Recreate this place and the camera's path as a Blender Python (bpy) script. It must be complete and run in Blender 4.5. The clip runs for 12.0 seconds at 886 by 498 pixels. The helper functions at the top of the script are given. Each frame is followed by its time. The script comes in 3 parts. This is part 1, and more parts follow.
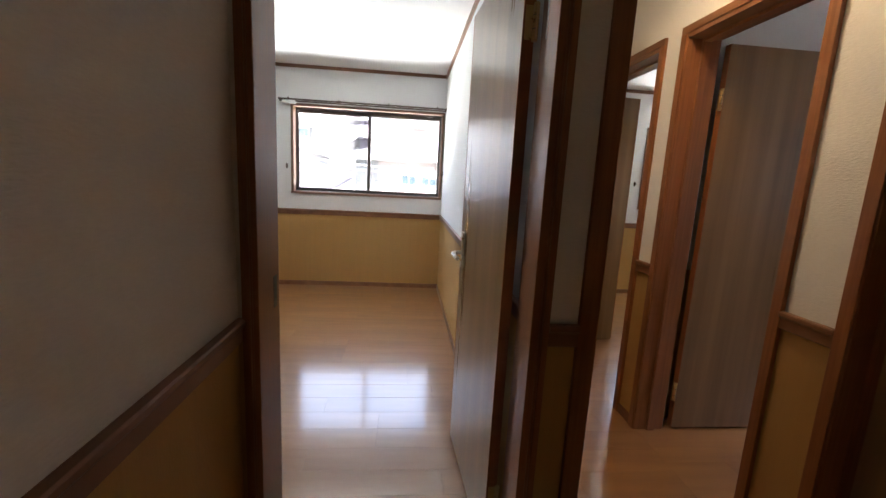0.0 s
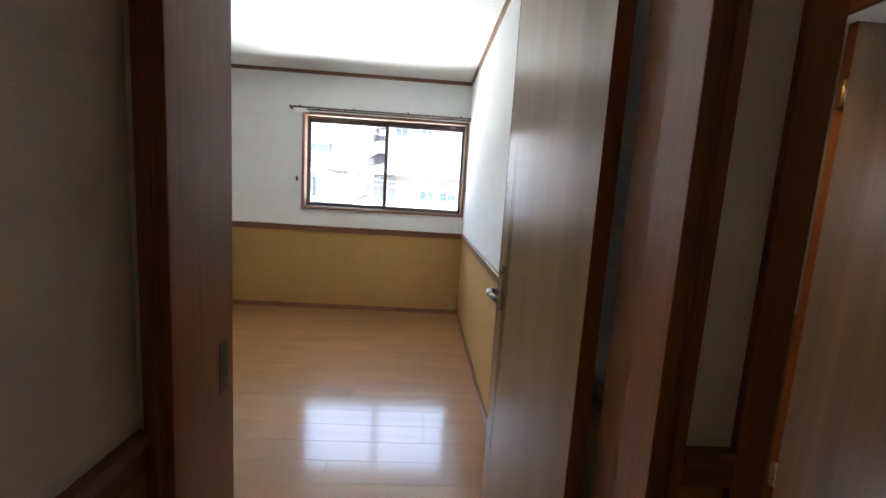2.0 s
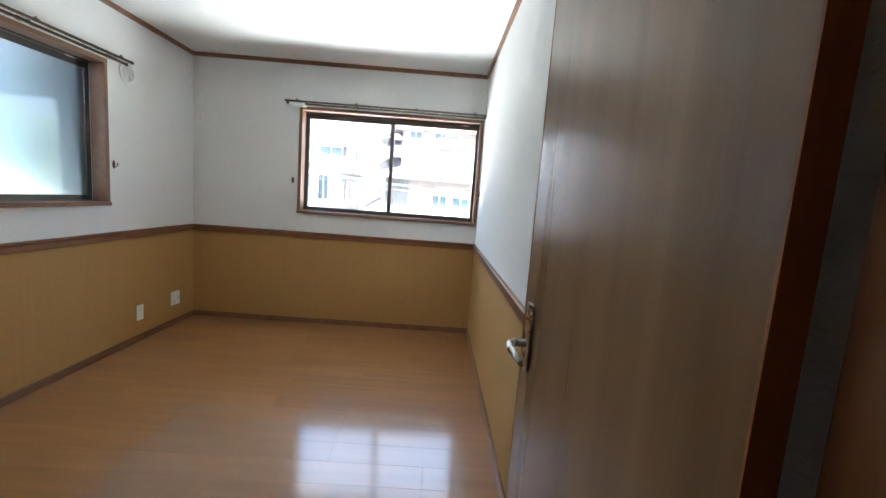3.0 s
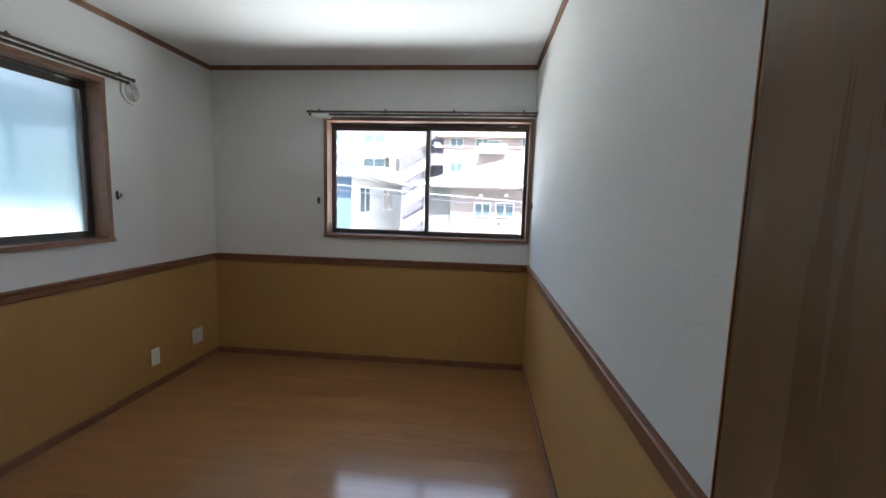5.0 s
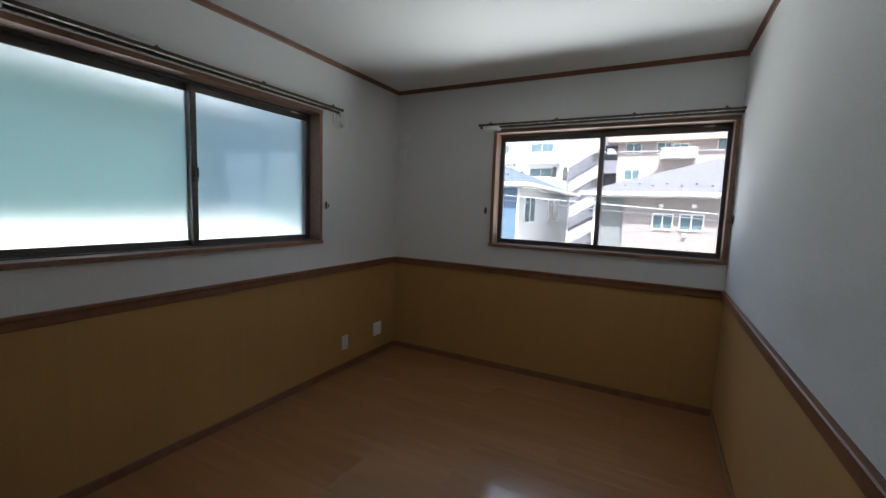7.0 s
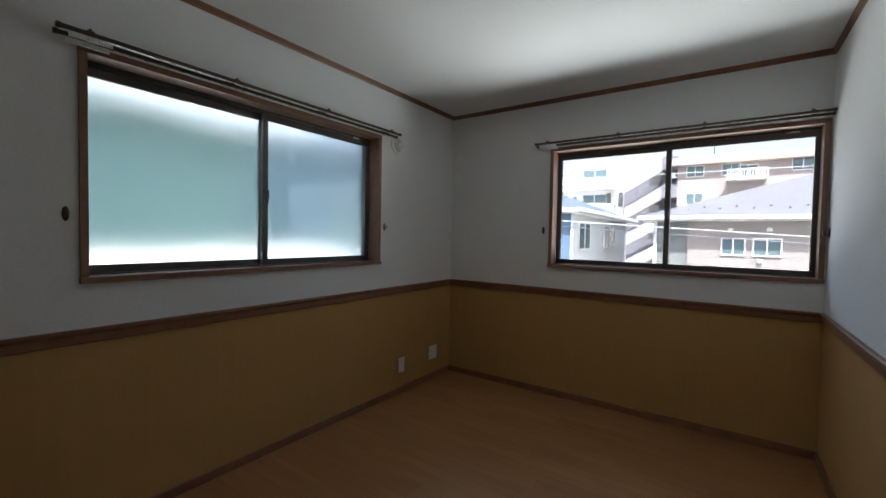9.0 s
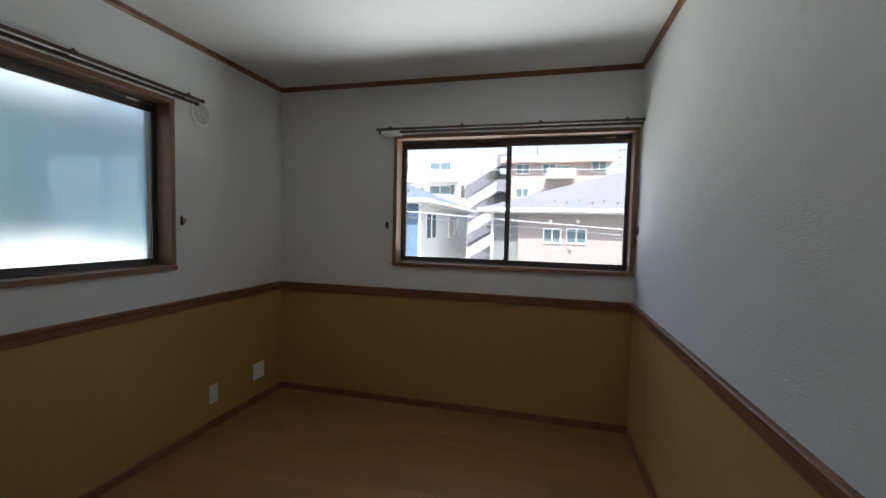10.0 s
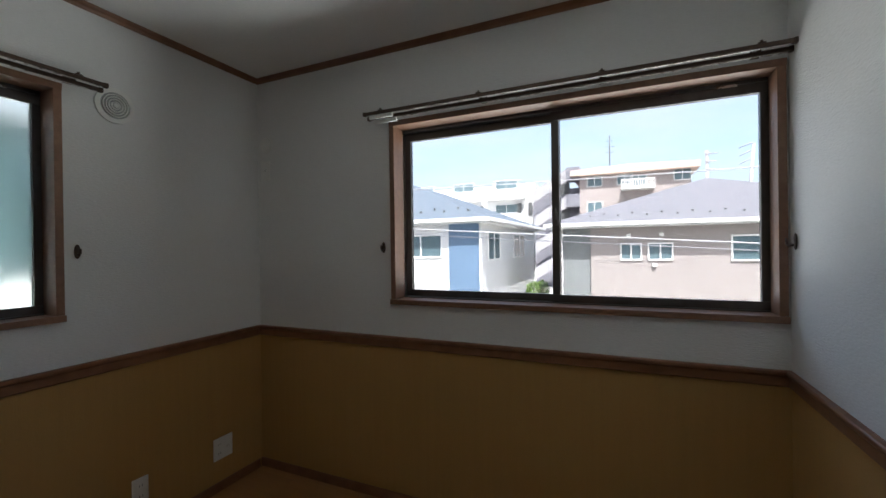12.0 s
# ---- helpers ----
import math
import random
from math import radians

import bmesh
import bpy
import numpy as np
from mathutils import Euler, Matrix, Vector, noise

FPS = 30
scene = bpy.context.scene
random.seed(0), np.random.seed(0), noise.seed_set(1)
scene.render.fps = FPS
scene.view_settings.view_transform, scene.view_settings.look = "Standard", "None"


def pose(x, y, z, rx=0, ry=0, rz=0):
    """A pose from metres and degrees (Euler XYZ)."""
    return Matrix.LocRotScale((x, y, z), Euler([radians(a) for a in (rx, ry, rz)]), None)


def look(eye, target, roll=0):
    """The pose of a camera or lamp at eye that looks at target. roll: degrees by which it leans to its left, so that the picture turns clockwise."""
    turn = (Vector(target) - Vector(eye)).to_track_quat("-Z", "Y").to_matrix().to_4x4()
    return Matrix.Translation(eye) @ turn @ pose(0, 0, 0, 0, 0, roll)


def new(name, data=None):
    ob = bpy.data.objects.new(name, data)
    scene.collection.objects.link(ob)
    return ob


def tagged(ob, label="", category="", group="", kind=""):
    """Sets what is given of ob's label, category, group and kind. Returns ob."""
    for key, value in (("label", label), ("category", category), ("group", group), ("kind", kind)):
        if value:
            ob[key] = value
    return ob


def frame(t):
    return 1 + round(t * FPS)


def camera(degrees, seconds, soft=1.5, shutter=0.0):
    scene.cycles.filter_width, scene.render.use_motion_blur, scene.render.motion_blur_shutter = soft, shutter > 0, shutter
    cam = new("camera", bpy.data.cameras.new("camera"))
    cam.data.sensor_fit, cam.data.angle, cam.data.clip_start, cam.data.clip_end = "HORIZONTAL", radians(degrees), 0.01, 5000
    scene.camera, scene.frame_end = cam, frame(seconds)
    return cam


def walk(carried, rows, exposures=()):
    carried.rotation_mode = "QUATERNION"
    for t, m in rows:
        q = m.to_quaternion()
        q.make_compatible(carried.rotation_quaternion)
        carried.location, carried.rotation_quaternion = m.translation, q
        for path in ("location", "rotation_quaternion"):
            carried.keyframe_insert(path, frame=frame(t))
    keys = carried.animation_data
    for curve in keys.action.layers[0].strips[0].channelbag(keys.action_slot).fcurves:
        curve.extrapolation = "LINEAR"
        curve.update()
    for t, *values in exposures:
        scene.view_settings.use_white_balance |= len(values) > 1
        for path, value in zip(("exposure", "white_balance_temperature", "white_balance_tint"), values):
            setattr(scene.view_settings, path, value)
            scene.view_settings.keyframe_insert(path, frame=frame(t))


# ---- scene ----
cam = camera(94.7, 12.0)
PATH = [
    (0, (0.54, 0.387, 1.278), (0.729, 2.35, 0.943), 3.0),
    (0.5, (0.541, 0.392, 1.279), (0.690, 2.362, 0.963), 3.1),
    (1, (0.556, 0.471, 1.28), (0.622, 2.453, 1.02), 3.5),
    (1.5, (0.537, 0.643, 1.276), (0.675, 2.621, 1.018), 3.8),
    (2, (0.521, 0.828, 1.27), (0.628, 2.808, 1.007), 3.6),
    (2.5, (0.559, 1.057, 1.267), (0.622, 3.043, 1.033), 4.1),
    (4.3, (0.572, 1.7, 1.338), (0.51, 3.678, 1.042), 2.1),
    (4.5, (0.571, 1.757, 1.34), (0.467, 3.739, 1.089), 1.6),
    (5, (0.547, 1.825, 1.354), (0.372, 3.805, 1.127), 1.6),
    (5.5, (0.52, 1.84, 1.355), (0.167, 3.795, 1.128), 1.5),
    (6, (0.533, 1.854, 1.361), (-0.035, 3.754, 1.104), 1.8),
    (6.5, (0.518, 1.865, 1.332), (-0.216, 3.712, 1.111), 1.9),
    (7, (0.527, 1.864, 1.36), (-0.398, 3.625, 1.156), 2.0),
    (7.2, (0.523, 1.852, 1.359), (-0.481, 3.571, 1.161), 2.0),
    (8.8, (0.479, 1.842, 1.318), (-0.734, 3.426, 1.177), 0.4),
    (9, (0.469, 1.869, 1.284), (-0.674, 3.509, 1.219), 1.1),
    (9.5, (0.479, 2.03, 1.32), (-0.317, 3.861, 1.2), 2.4),
    (10, (0.379, 2.228, 1.338), (-0.108, 4.165, 1.232), 1.3),
    (10.5, (0.396, 2.467, 1.324), (-0.01, 4.424, 1.249), 0.3),
    (11, (0.415, 2.728, 1.324), (0.039, 4.691, 1.284), 1.6),
    (11.5, (0.391, 2.978, 1.34), (-0.084, 4.921, 1.318), 0.3),
    (12, (0.395, 3.233, 1.338), (-0.417, 5.061, 1.332), -0.8),
]
EXPO = [(0, 5.35, 6150, 8), (1.5, 5.35, 6050, 6), (2.5, 5.2, 5850, 2), (4.5, 4.55, 5850, 3), (5.5, 3.85, 5850, 3), (7.0, 3.5, 5850, 3), (9.5, 3.45, 5950, 3), (11.0, 3.45, 6050, 3), (12.0, 3.2, 6050, 3)]
walk(cam, [(t, look(eye, target, roll)) for t, eye, target, roll in PATH], EXPO)

# ---- world and sun ----
SUN_EL, SUN_AZ = 57.0, 160.0   # degrees; azimuth clockwise from +y
world = bpy.data.worlds.new("sky_world")
scene.world = world
world.use_nodes = True
wn, wl = world.node_tree.nodes, world.node_tree.links
sky = wn.new("ShaderNodeTexSky")
sky.sky_type, sky.sun_disc = "NISHITA", False
sky.sun_elevation, sky.sun_rotation = radians(SUN_EL), radians(SUN_AZ)
sky.dust_density, sky.ozone_density = 5.0, 0.8
wn["Background"].inputs["Strength"].default_value = 0.15
# thin streaky cloud over the whole sky
cloud_tc, cloud_map, cloud, cloud_ramp, cloud_mix = (wn.new("ShaderNode" + k) for k in ("TexCoord", "Mapping", "TexNoise", "MapRange", "MixRGB"))
cloud_map.inputs["Scale"].default_value = (2.2, 2.2, 9.0)
cloud.inputs["Scale"].default_value, cloud.inputs["Detail"].default_value = 1.6, 6
cloud_ramp.inputs["From Min"].default_value, cloud_ramp.inputs["From Max"].default_value = 0.35, 0.65
cloud_ramp.inputs["To Min"].default_value, cloud_ramp.inputs["To Max"].default_value = 0.25, 0.70
cloud_mix.inputs["Color2"].default_value = (2.6, 2.66, 2.85, 1)
wl.new(cloud_tc.outputs["Generated"], cloud_map.inputs["Vector"])
wl.new(cloud_map.outputs[0], cloud.inputs["Vector"])
wl.new(cloud.outputs[0], cloud_ramp.inputs[0])
wl.new(cloud_ramp.outputs[0], cloud_mix.inputs["Fac"])
wl.new(sky.outputs[0], cloud_mix.inputs["Color1"])
wl.new(cloud_mix.outputs[0], wn["Background"].inputs["Color"])
sun = new("sun", bpy.data.lights.new("sun", "SUN"))
sun.data.energy, sun.data.angle, sun.data.color = 3.5, radians(0.5), (1.0, 0.96, 0.9)
_d = Vector((math.sin(radians(SUN_AZ)) * math.cos(radians(SUN_EL)), math.cos(radians(SUN_AZ)) * math.cos(radians(SUN_EL)), math.sin(radians(SUN_EL))))
sun.matrix_world = look(_d * 40, (0, 0, 0))




def bounce(name, eye, target, sx, sy, power, col):
    """An added area lamp below a window sill, standing in for light off the sunlit yards."""
    ob = new(name, bpy.data.lights.new(name, "AREA"))
    ob.data.shape, ob.data.size, ob.data.size_y, ob.data.energy, ob.data.color = "RECTANGLE", sx, sy, power, col
    ob.matrix_world = look(eye, target)


# unseen fill lamps in place of the bounce from the ground outside
bounce("yard_bounce_fill_north", (1.0, 8.2, -0.6), (0.0, 4.2, 2.0), 5.0, 2.0, 34, (1.0, 0.98, 0.95))
bounce("yard_bounce_fill_northeast", (4.0, 5.75, 0.62), (4.0, 4.2, 2.0), 1.2, 0.5, 4.0, (1.0, 0.98, 0.95))
LAMP_POWER = 1.5   # the hall lamp


# ---- materials ----
def mat(name, col, col2=None, rough=0.6, scale=(6, 6, 6), detail=4, bump=0.0, bscale=None, metal=0.0, coat=0.0, rand=0.0, rvar=0.08, wear=0.06, spec=0.5):
    m = bpy.data.materials.new(name)
    m.use_nodes = True
    n, l = m.node_tree.nodes, m.node_tree.links
    b = n["Principled BSDF"]
    tc = n.new("ShaderNodeTexCoord")
    mp = n.new("ShaderNodeMapping")
    mp.inputs["Scale"].default_value = scale
    l.new(tc.outputs["Object"], mp.inputs["Vector"])
    info = n.new("ShaderNodeObjectInfo")
    if rand:
        off = n.new("ShaderNodeVectorMath")
        off.operation = "MULTIPLY_ADD"
        comb = n.new("ShaderNodeCombineXYZ")
        for k in range(3):
            l.new(info.outputs["Random"], comb.inputs[k])
        l.new(comb.outputs[0], off.inputs[0])
        off.inputs[1].default_value = (37, 53, 71)
        l.new(mp.outputs[0], off.inputs[2])
        vec = off.outputs[0]
    else:
        vec = mp.outputs[0]
    n1 = n.new("ShaderNodeTexNoise")
    n1.inputs["Scale"].default_value, n1.inputs["Detail"].default_value = 1.0, detail
    l.new(vec, n1.inputs["Vector"])
    ramp = n.new("ShaderNodeValToRGB")
    ramp.color_ramp.elements[0].position, ramp.color_ramp.elements[1].position = 0.3, 0.7
    c2 = col2 or tuple(c * 0.88 for c in col)
    ramp.color_ramp.elements[0].color, ramp.color_ramp.elements[1].color = (*c2, 1), (*col, 1)
    l.new(n1.outputs[0], ramp.inputs[0])
    # broad, slow soiling
    n2 = n.new("ShaderNodeTexNoise")
    n2.inputs["Scale"].default_value, n2.inputs["Detail"].default_value = 1.3, 3
    l.new(tc.outputs["Object"], n2.inputs["Vector"])
    mr = n.new("ShaderNodeMapRange")
    mr.inputs["To Min"].default_value, mr.inputs["To Max"].default_value = 1 - wear, 1 + wear
    l.new(n2.outputs[0], mr.inputs[0])
    hs = n.new("ShaderNodeHueSaturation")
    l.new(ramp.outputs[0], hs.inputs["Color"])
    if rand:
        rr = n.new("ShaderNodeMapRange")
        rr.inputs["To Min"].default_value, rr.inputs["To Max"].default_value = 1 - rand, 1 + rand
        l.new(info.outputs["Random"], rr.inputs[0])
        mul = n.new("ShaderNodeMath")
        mul.operation = "MULTIPLY"
        l.new(rr.outputs[0], mul.inputs[0])
        l.new(mr.outputs[0], mul.inputs[1])
        l.new(mul.outputs[0], hs.inputs["Value"])
    else:
        l.new(mr.outputs[0], hs.inputs["Value"])
    l.new(hs.outputs[0], b.inputs["Base Color"])
    rg = n.new("ShaderNodeMapRange")
    rg.inputs["To Min"].default_value, rg.inputs["To Max"].default_value = max(0.03, rough - rvar), min(1, rough + rvar)
    l.new(n1.outputs[0], rg.inputs[0])
    l.new(rg.outputs[0], b.inputs["Roughness"])
    b.inputs["Metallic"].default_value = metal
    b.inputs["Coat Weight"].default_value = coat
    b.inputs["Coat Roughness"].default_value = 0.13
    b.inputs["Coat IOR"].default_value = 2.2
    b.inputs["Specular IOR Level"].default_value = spec
    if bump:
        mb = n.new("ShaderNodeMapping")
        mb.inputs["Scale"].default_value = bscale or scale
        l.new(tc.outputs["Object"], mb.inputs["Vector"])
        nb = n.new("ShaderNodeTexNoise")
        nb.inputs["Scale"].default_value, nb.inputs["Detail"].default_value = 1.0, 5
        l.new(mb.outputs[0], nb.inputs["Vector"])
        bp = n.new("ShaderNodeBump")
        bp.inputs["Strength"].default_value, bp.inputs["Distance"].default_value = bump, 0.003
        l.new(nb.outputs[0], bp.inputs["Height"])
        l.new(bp.outputs[0], b.inputs["Normal"])
    return m


def glass_clear(name, tint=(1, 1, 1)):
    m = bpy.data.materials.new(name)
    m.use_nodes = True
    n, l = m.node_tree.nodes, m.node_tree.links
    n.remove(n["Principled BSDF"])
    t, g, mx, f = (n.new("ShaderNode" + k) for k in ("BsdfTransparent", "BsdfGlossy", "MixShader", "Fresnel"))
    t.inputs["Color"].default_value = (*tint, 1)
    g.inputs["Roughness"].default_value = 0.02
    f.inputs["IOR"].default_value = 1.12
    l.new(f.outputs[0], mx.inputs[0])
    l.new(t.outputs[0], mx.inputs[1])
    l.new(g.outputs[0], mx.inputs[2])
    l.new(mx.outputs[0], n["Material Output"].inputs["Surface"])
    return m


def glass_frosted(name):
    m = bpy.data.materials.new(name)
    m.use_nodes = True
    n, l = m.node_tree.nodes, m.node_tree.links
    n.remove(n["Principled BSDF"])
    tr, g, mx, f = (n.new("ShaderNode" + k) for k in ("BsdfRefraction", "BsdfGlossy", "MixShader", "Fresnel"))
    tr.inputs["Color"].default_value = (0.68, 0.69, 0.69, 1)
    tr.inputs["Roughness"].default_value = 0.36
    tr.inputs["IOR"].default_value = 1.30
    g.inputs["Roughness"].default_value = 0.04
    f.inputs["IOR"].default_value = 1.8
    tc, nb, bp = (n.new("ShaderNode" + k) for k in ("TexCoord", "TexNoise", "Bump"))
    nb.inputs["Scale"].default_value, nb.inputs["Detail"].default_value = 260, 2
    bp.inputs["Strength"].default_value, bp.inputs["Distance"].default_value = 0.35, 0.001
    l.new(tc.outputs["Object"], nb.inputs["Vector"])
    l.new(nb.outputs[0], bp.inputs["Height"])
    l.new(bp.outputs[0], tr.inputs["Normal"])
    l.new(f.outputs[0], mx.inputs[0])
    l.new(tr.outputs[0], mx.inputs[1])
    l.new(g.outputs[0], mx.inputs[2])
    l.new(mx.outputs[0], n["Material Output"].inputs["Surface"])
    return m


PAPER = mat("white_wallpaper", (0.80, 0.80, 0.79), (0.76, 0.76, 0.75), 0.85, (60, 60, 300), bump=0.55, bscale=(60, 60, 190), wear=0.02, spec=0.25)
YELLOW = mat("yellow_wallpaper", (0.47, 0.283, 0.098), (0.445, 0.265, 0.09), 0.75, (45, 45, 1.2), bump=0.25, bscale=(200, 200, 60), wear=0.05, spec=0.3)
CEIL = mat("ceiling_paper", (0.83, 0.83, 0.81), (0.80, 0.80, 0.78), 0.9, (90, 90, 90), bump=0.3, bscale=(120, 120, 120), wear=0.02, spec=0.2)
TRIM = mat("brown_trim", (0.24, 0.11, 0.052), (0.18, 0.078, 0.036), 0.42, (14, 14, 14), bump=0.08, bscale=(60, 60, 60), wear=0.12)
TRIM_V = mat("brown_jamb_wood", (0.30, 0.115, 0.04), (0.22, 0.08, 0.027), 0.4, (90, 90, 3), bump=0.1, bscale=(160, 160, 6), wear=0.12)
CASE = mat("window_casing_wood", (0.27, 0.145, 0.09), (0.21, 0.11, 0.065), 0.45, (40, 40, 40), bump=0.08, wear=0.1)
DOORW = mat("door_veneer", (0.33, 0.205, 0.105), (0.18, 0.106, 0.052), 0.29, (11, 11, 0.4), detail=5, bump=0.1, bscale=(220, 220, 5), rvar=0.06, wear=0.08)
EDGE = mat("door_edge_band", (0.38, 0.14, 0.045), (0.28, 0.10, 0.035), 0.5, (60, 60, 2))
FLOORM = mat("floor_laminate", (0.43, 0.217, 0.083), (0.345, 0.167, 0.062), 0.36, (1.8, 16, 16), detail=6, coat=1.0, rand=0.07, rvar=0.05, wear=0.05)
SUB = mat("floor_joint", (0.25, 0.13, 0.06), rough=0.8)
BRONZE = mat("bronze_aluminium", (0.11, 0.10, 0.093), (0.09, 0.08, 0.075), 0.36, (30, 30, 30), metal=0.4, wear=0.1)
ROD = mat("brown_rail_metal", (0.09, 0.06, 0.045), rough=0.32, metal=0.7, scale=(30, 30, 30))
STEEL = mat("satin_steel", (0.62, 0.60, 0.57), rough=0.28, metal=1.0, scale=(40, 40, 40))
BRASS = mat("brass_hinge", (0.65, 0.45, 0.2), rough=0.3, metal=1.0, scale=(40, 40, 40))
WHITEP = mat("white_plastic", (0.82, 0.82, 0.79), (0.80, 0.79, 0.76), 0.4, (20, 20, 20), wear=0.02)
# Dark fittings, and the painted shade of holes and slots.
GREYP = mat("dark_parts_and_hole_shade", (0.10, 0.10, 0.10), rough=0.5, scale=(20, 20, 20))
STICK = mat("paper_sticker", (0.75, 0.76, 0.74), rough=0.5, scale=(20, 20, 20))
# The grey tint dims the bright outdoors; panes cast no shadow indoors.
CLEAR = glass_clear("clear_glass", (0.53, 0.525, 0.535))
FROST = glass_frosted("frosted_glass")
SIDING = mat("pale_siding", (0.62, 0.60, 0.56), rough=0.8, scale=(3, 3, 20))
STUCCO = mat("white_stucco", (0.74, 0.74, 0.73), rough=0.85, scale=(8, 8, 8), bump=0.3)
BLUE = mat("blue_siding", (0.13, 0.20, 0.30), rough=0.7, scale=(3, 3, 30), bump=0.3)
BRICK = mat("pinkish_tile_cladding", (0.33, 0.295, 0.28), (0.285, 0.25, 0.235), 0.8, (3, 3, 8), detail=3)
GREYW = mat("grey_cladding", (0.20, 0.21, 0.21), rough=0.8, scale=(5, 5, 14))
ROOFG = mat("grey_roof_slate", (0.165, 0.16, 0.175), (0.135, 0.132, 0.147), 0.75, (2, 2, 6), detail=3)
ROOFB = mat("blue_grey_roof_slate", (0.12, 0.145, 0.175), (0.10, 0.12, 0.15), 0.7, (2, 2, 6), detail=3)
TAN = mat("apartment_tan_tile", (0.35, 0.305, 0.285), (0.305, 0.265, 0.25), 0.8, (2, 2, 8))
TERRA = mat("apartment_roof", (0.55, 0.42, 0.35), rough=0.8, scale=(3, 3, 3))
# Stair concrete with its lavender-grey shade put into the colour.
STAIRC = mat("shaded_stair_concrete", (0.20, 0.195, 0.22), (0.17, 0.165, 0.19), 0.85, (2, 2, 2))
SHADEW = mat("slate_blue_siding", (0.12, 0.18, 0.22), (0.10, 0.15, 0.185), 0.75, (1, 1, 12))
CONC = mat("pale_concrete", (0.36, 0.35, 0.36), rough=0.85, scale=(2, 2, 2))
FARGLASS = mat("reflecting_window_glass", (0.12, 0.17, 0.19), rough=0.1, scale=(1, 1, 1))
GROUND = mat("concrete_ground", (0.34, 0.33, 0.31), (0.27, 0.26, 0.25), 0.9, (2, 2, 2), bump=0.3)
LEAF = mat("bush_leaves", (0.14, 0.22, 0.03), (0.07, 0.13, 0.02), 0.6, (9, 9, 9))
BARK = mat("bark", (0.12, 0.08, 0.05), rough=0.9, scale=(10, 10, 3), bump=0.4)
CABLE = mat("cable_sheath", (0.45, 0.45, 0.46), rough=0.6, scale=(5, 5, 5))
TEAL = mat("grey_green_siding", (0.085, 0.145, 0.145), (0.07, 0.12, 0.12), 0.75, (1, 1, 12))

# ---- mesh helpers ----
ORG = {}


def box(bm, a, b, mi=0, bev=0.0):
    x0, y0, z0 = a
    x1, y1, z1 = b
    v = [bm.verts.new(p) for p in ((x0, y0, z0), (x1, y0, z0), (x1, y1, z0), (x0, y1, z0), (x0, y0, z1), (x1, y0, z1), (x1, y1, z1), (x0, y1, z1))]
    fs = []
    for q in ((0, 3, 2, 1), (4, 5, 6, 7), (0, 1, 5, 4), (1, 2, 6, 5), (2, 3, 7, 6), (3, 0, 4, 7)):
        f = bm.faces.new([v[k] for k in q])
        f.material_index = mi
        fs.append(f)
    if bev:
        es = list({e for f in fs for e in f.edges})
        bmesh.ops.bevel(bm, geom=es, offset=bev, segments=2, affect="EDGES", profile=0.6)
    return bm


def tube(bm, pts, r, seg=8, cap=True):
    pts = [Vector(p) for p in pts]
    rings = []
    for i, p in enumerate(pts):
        d = (pts[min(i + 1, len(pts) - 1)] - pts[max(i - 1, 0)]).normalized()
        u = d.cross(Vector((0, 0, 1)) if abs(d.z) < 0.9 else Vector((1, 0, 0))).normalized()
        w = d.cross(u)
        rings.append([bm.verts.new(p + (u * math.cos(2 * math.pi * k / seg) + w * math.sin(2 * math.pi * k / seg)) * r) for k in range(seg)])
    for a, b in zip(rings, rings[1:]):
        for k in range(seg):
            f = bm.faces.new((a[k], a[(k + 1) % seg], b[(k + 1) % seg], b[k]))
            f.smooth = True
    if cap:
        bm.faces.new(rings[0][::-1])
        bm.faces.new(rings[-1])
    return bm


def sweep(bm, profile, a, b, across, up=(0, 0, 1)):
    """A moulding: profile points (across, up) drawn from a to b."""
    a, b, across, up = Vector(a), Vector(b), Vector(across), Vector(up)
    r0 = [bm.verts.new(a + across * p + up * q) for p, q in profile]
    r1 = [bm.verts.new(b + across * p + up * q) for p, q in profile]
    n = len(profile)
    for k in range(n):
        bm.faces.new((r0[k], r0[(k + 1) % n], r1[(k + 1) % n], r1[k]))
    bm.faces.new(r0[::-1])
    bm.faces.new(r1)
    return bm


def mesh_of(name, bm, mats):
    bmesh.ops.recalc_face_normals(bm, faces=bm.faces)
    me = bpy.data.meshes.new(name)
    bm.to_mesh(me)
    bm.free()
    for m in mats if isinstance(mats, (list, tuple)) else [mats]:
        me.materials.append(m)
    return me


def thing(name, loc, label, category, group="", kind=""):
    ob = new(name)
    ob.location = loc
    ORG[ob.name] = Vector(loc)
    return tagged(ob, label, category, group, kind)


def part(name, bm, material, parent, label="", kind=""):
    org = ORG.get(parent.name, Vector())
    bmesh.ops.translate(bm, verts=bm.verts, vec=-org)
    ob = new(name, mesh_of(name, bm, material))
    ob.parent = parent
    ORG[ob.name] = org
    return tagged(ob, label, kind=kind)


def whole(name, bm, material, label, category, group="", kind=""):
    return tagged(new(name, mesh_of(name, bm, material)), label, category, group, kind)


def B(a, b, bev=0.0):
    return box(bmesh.new(), a, b, 0, bev)


RAIL = 0.868


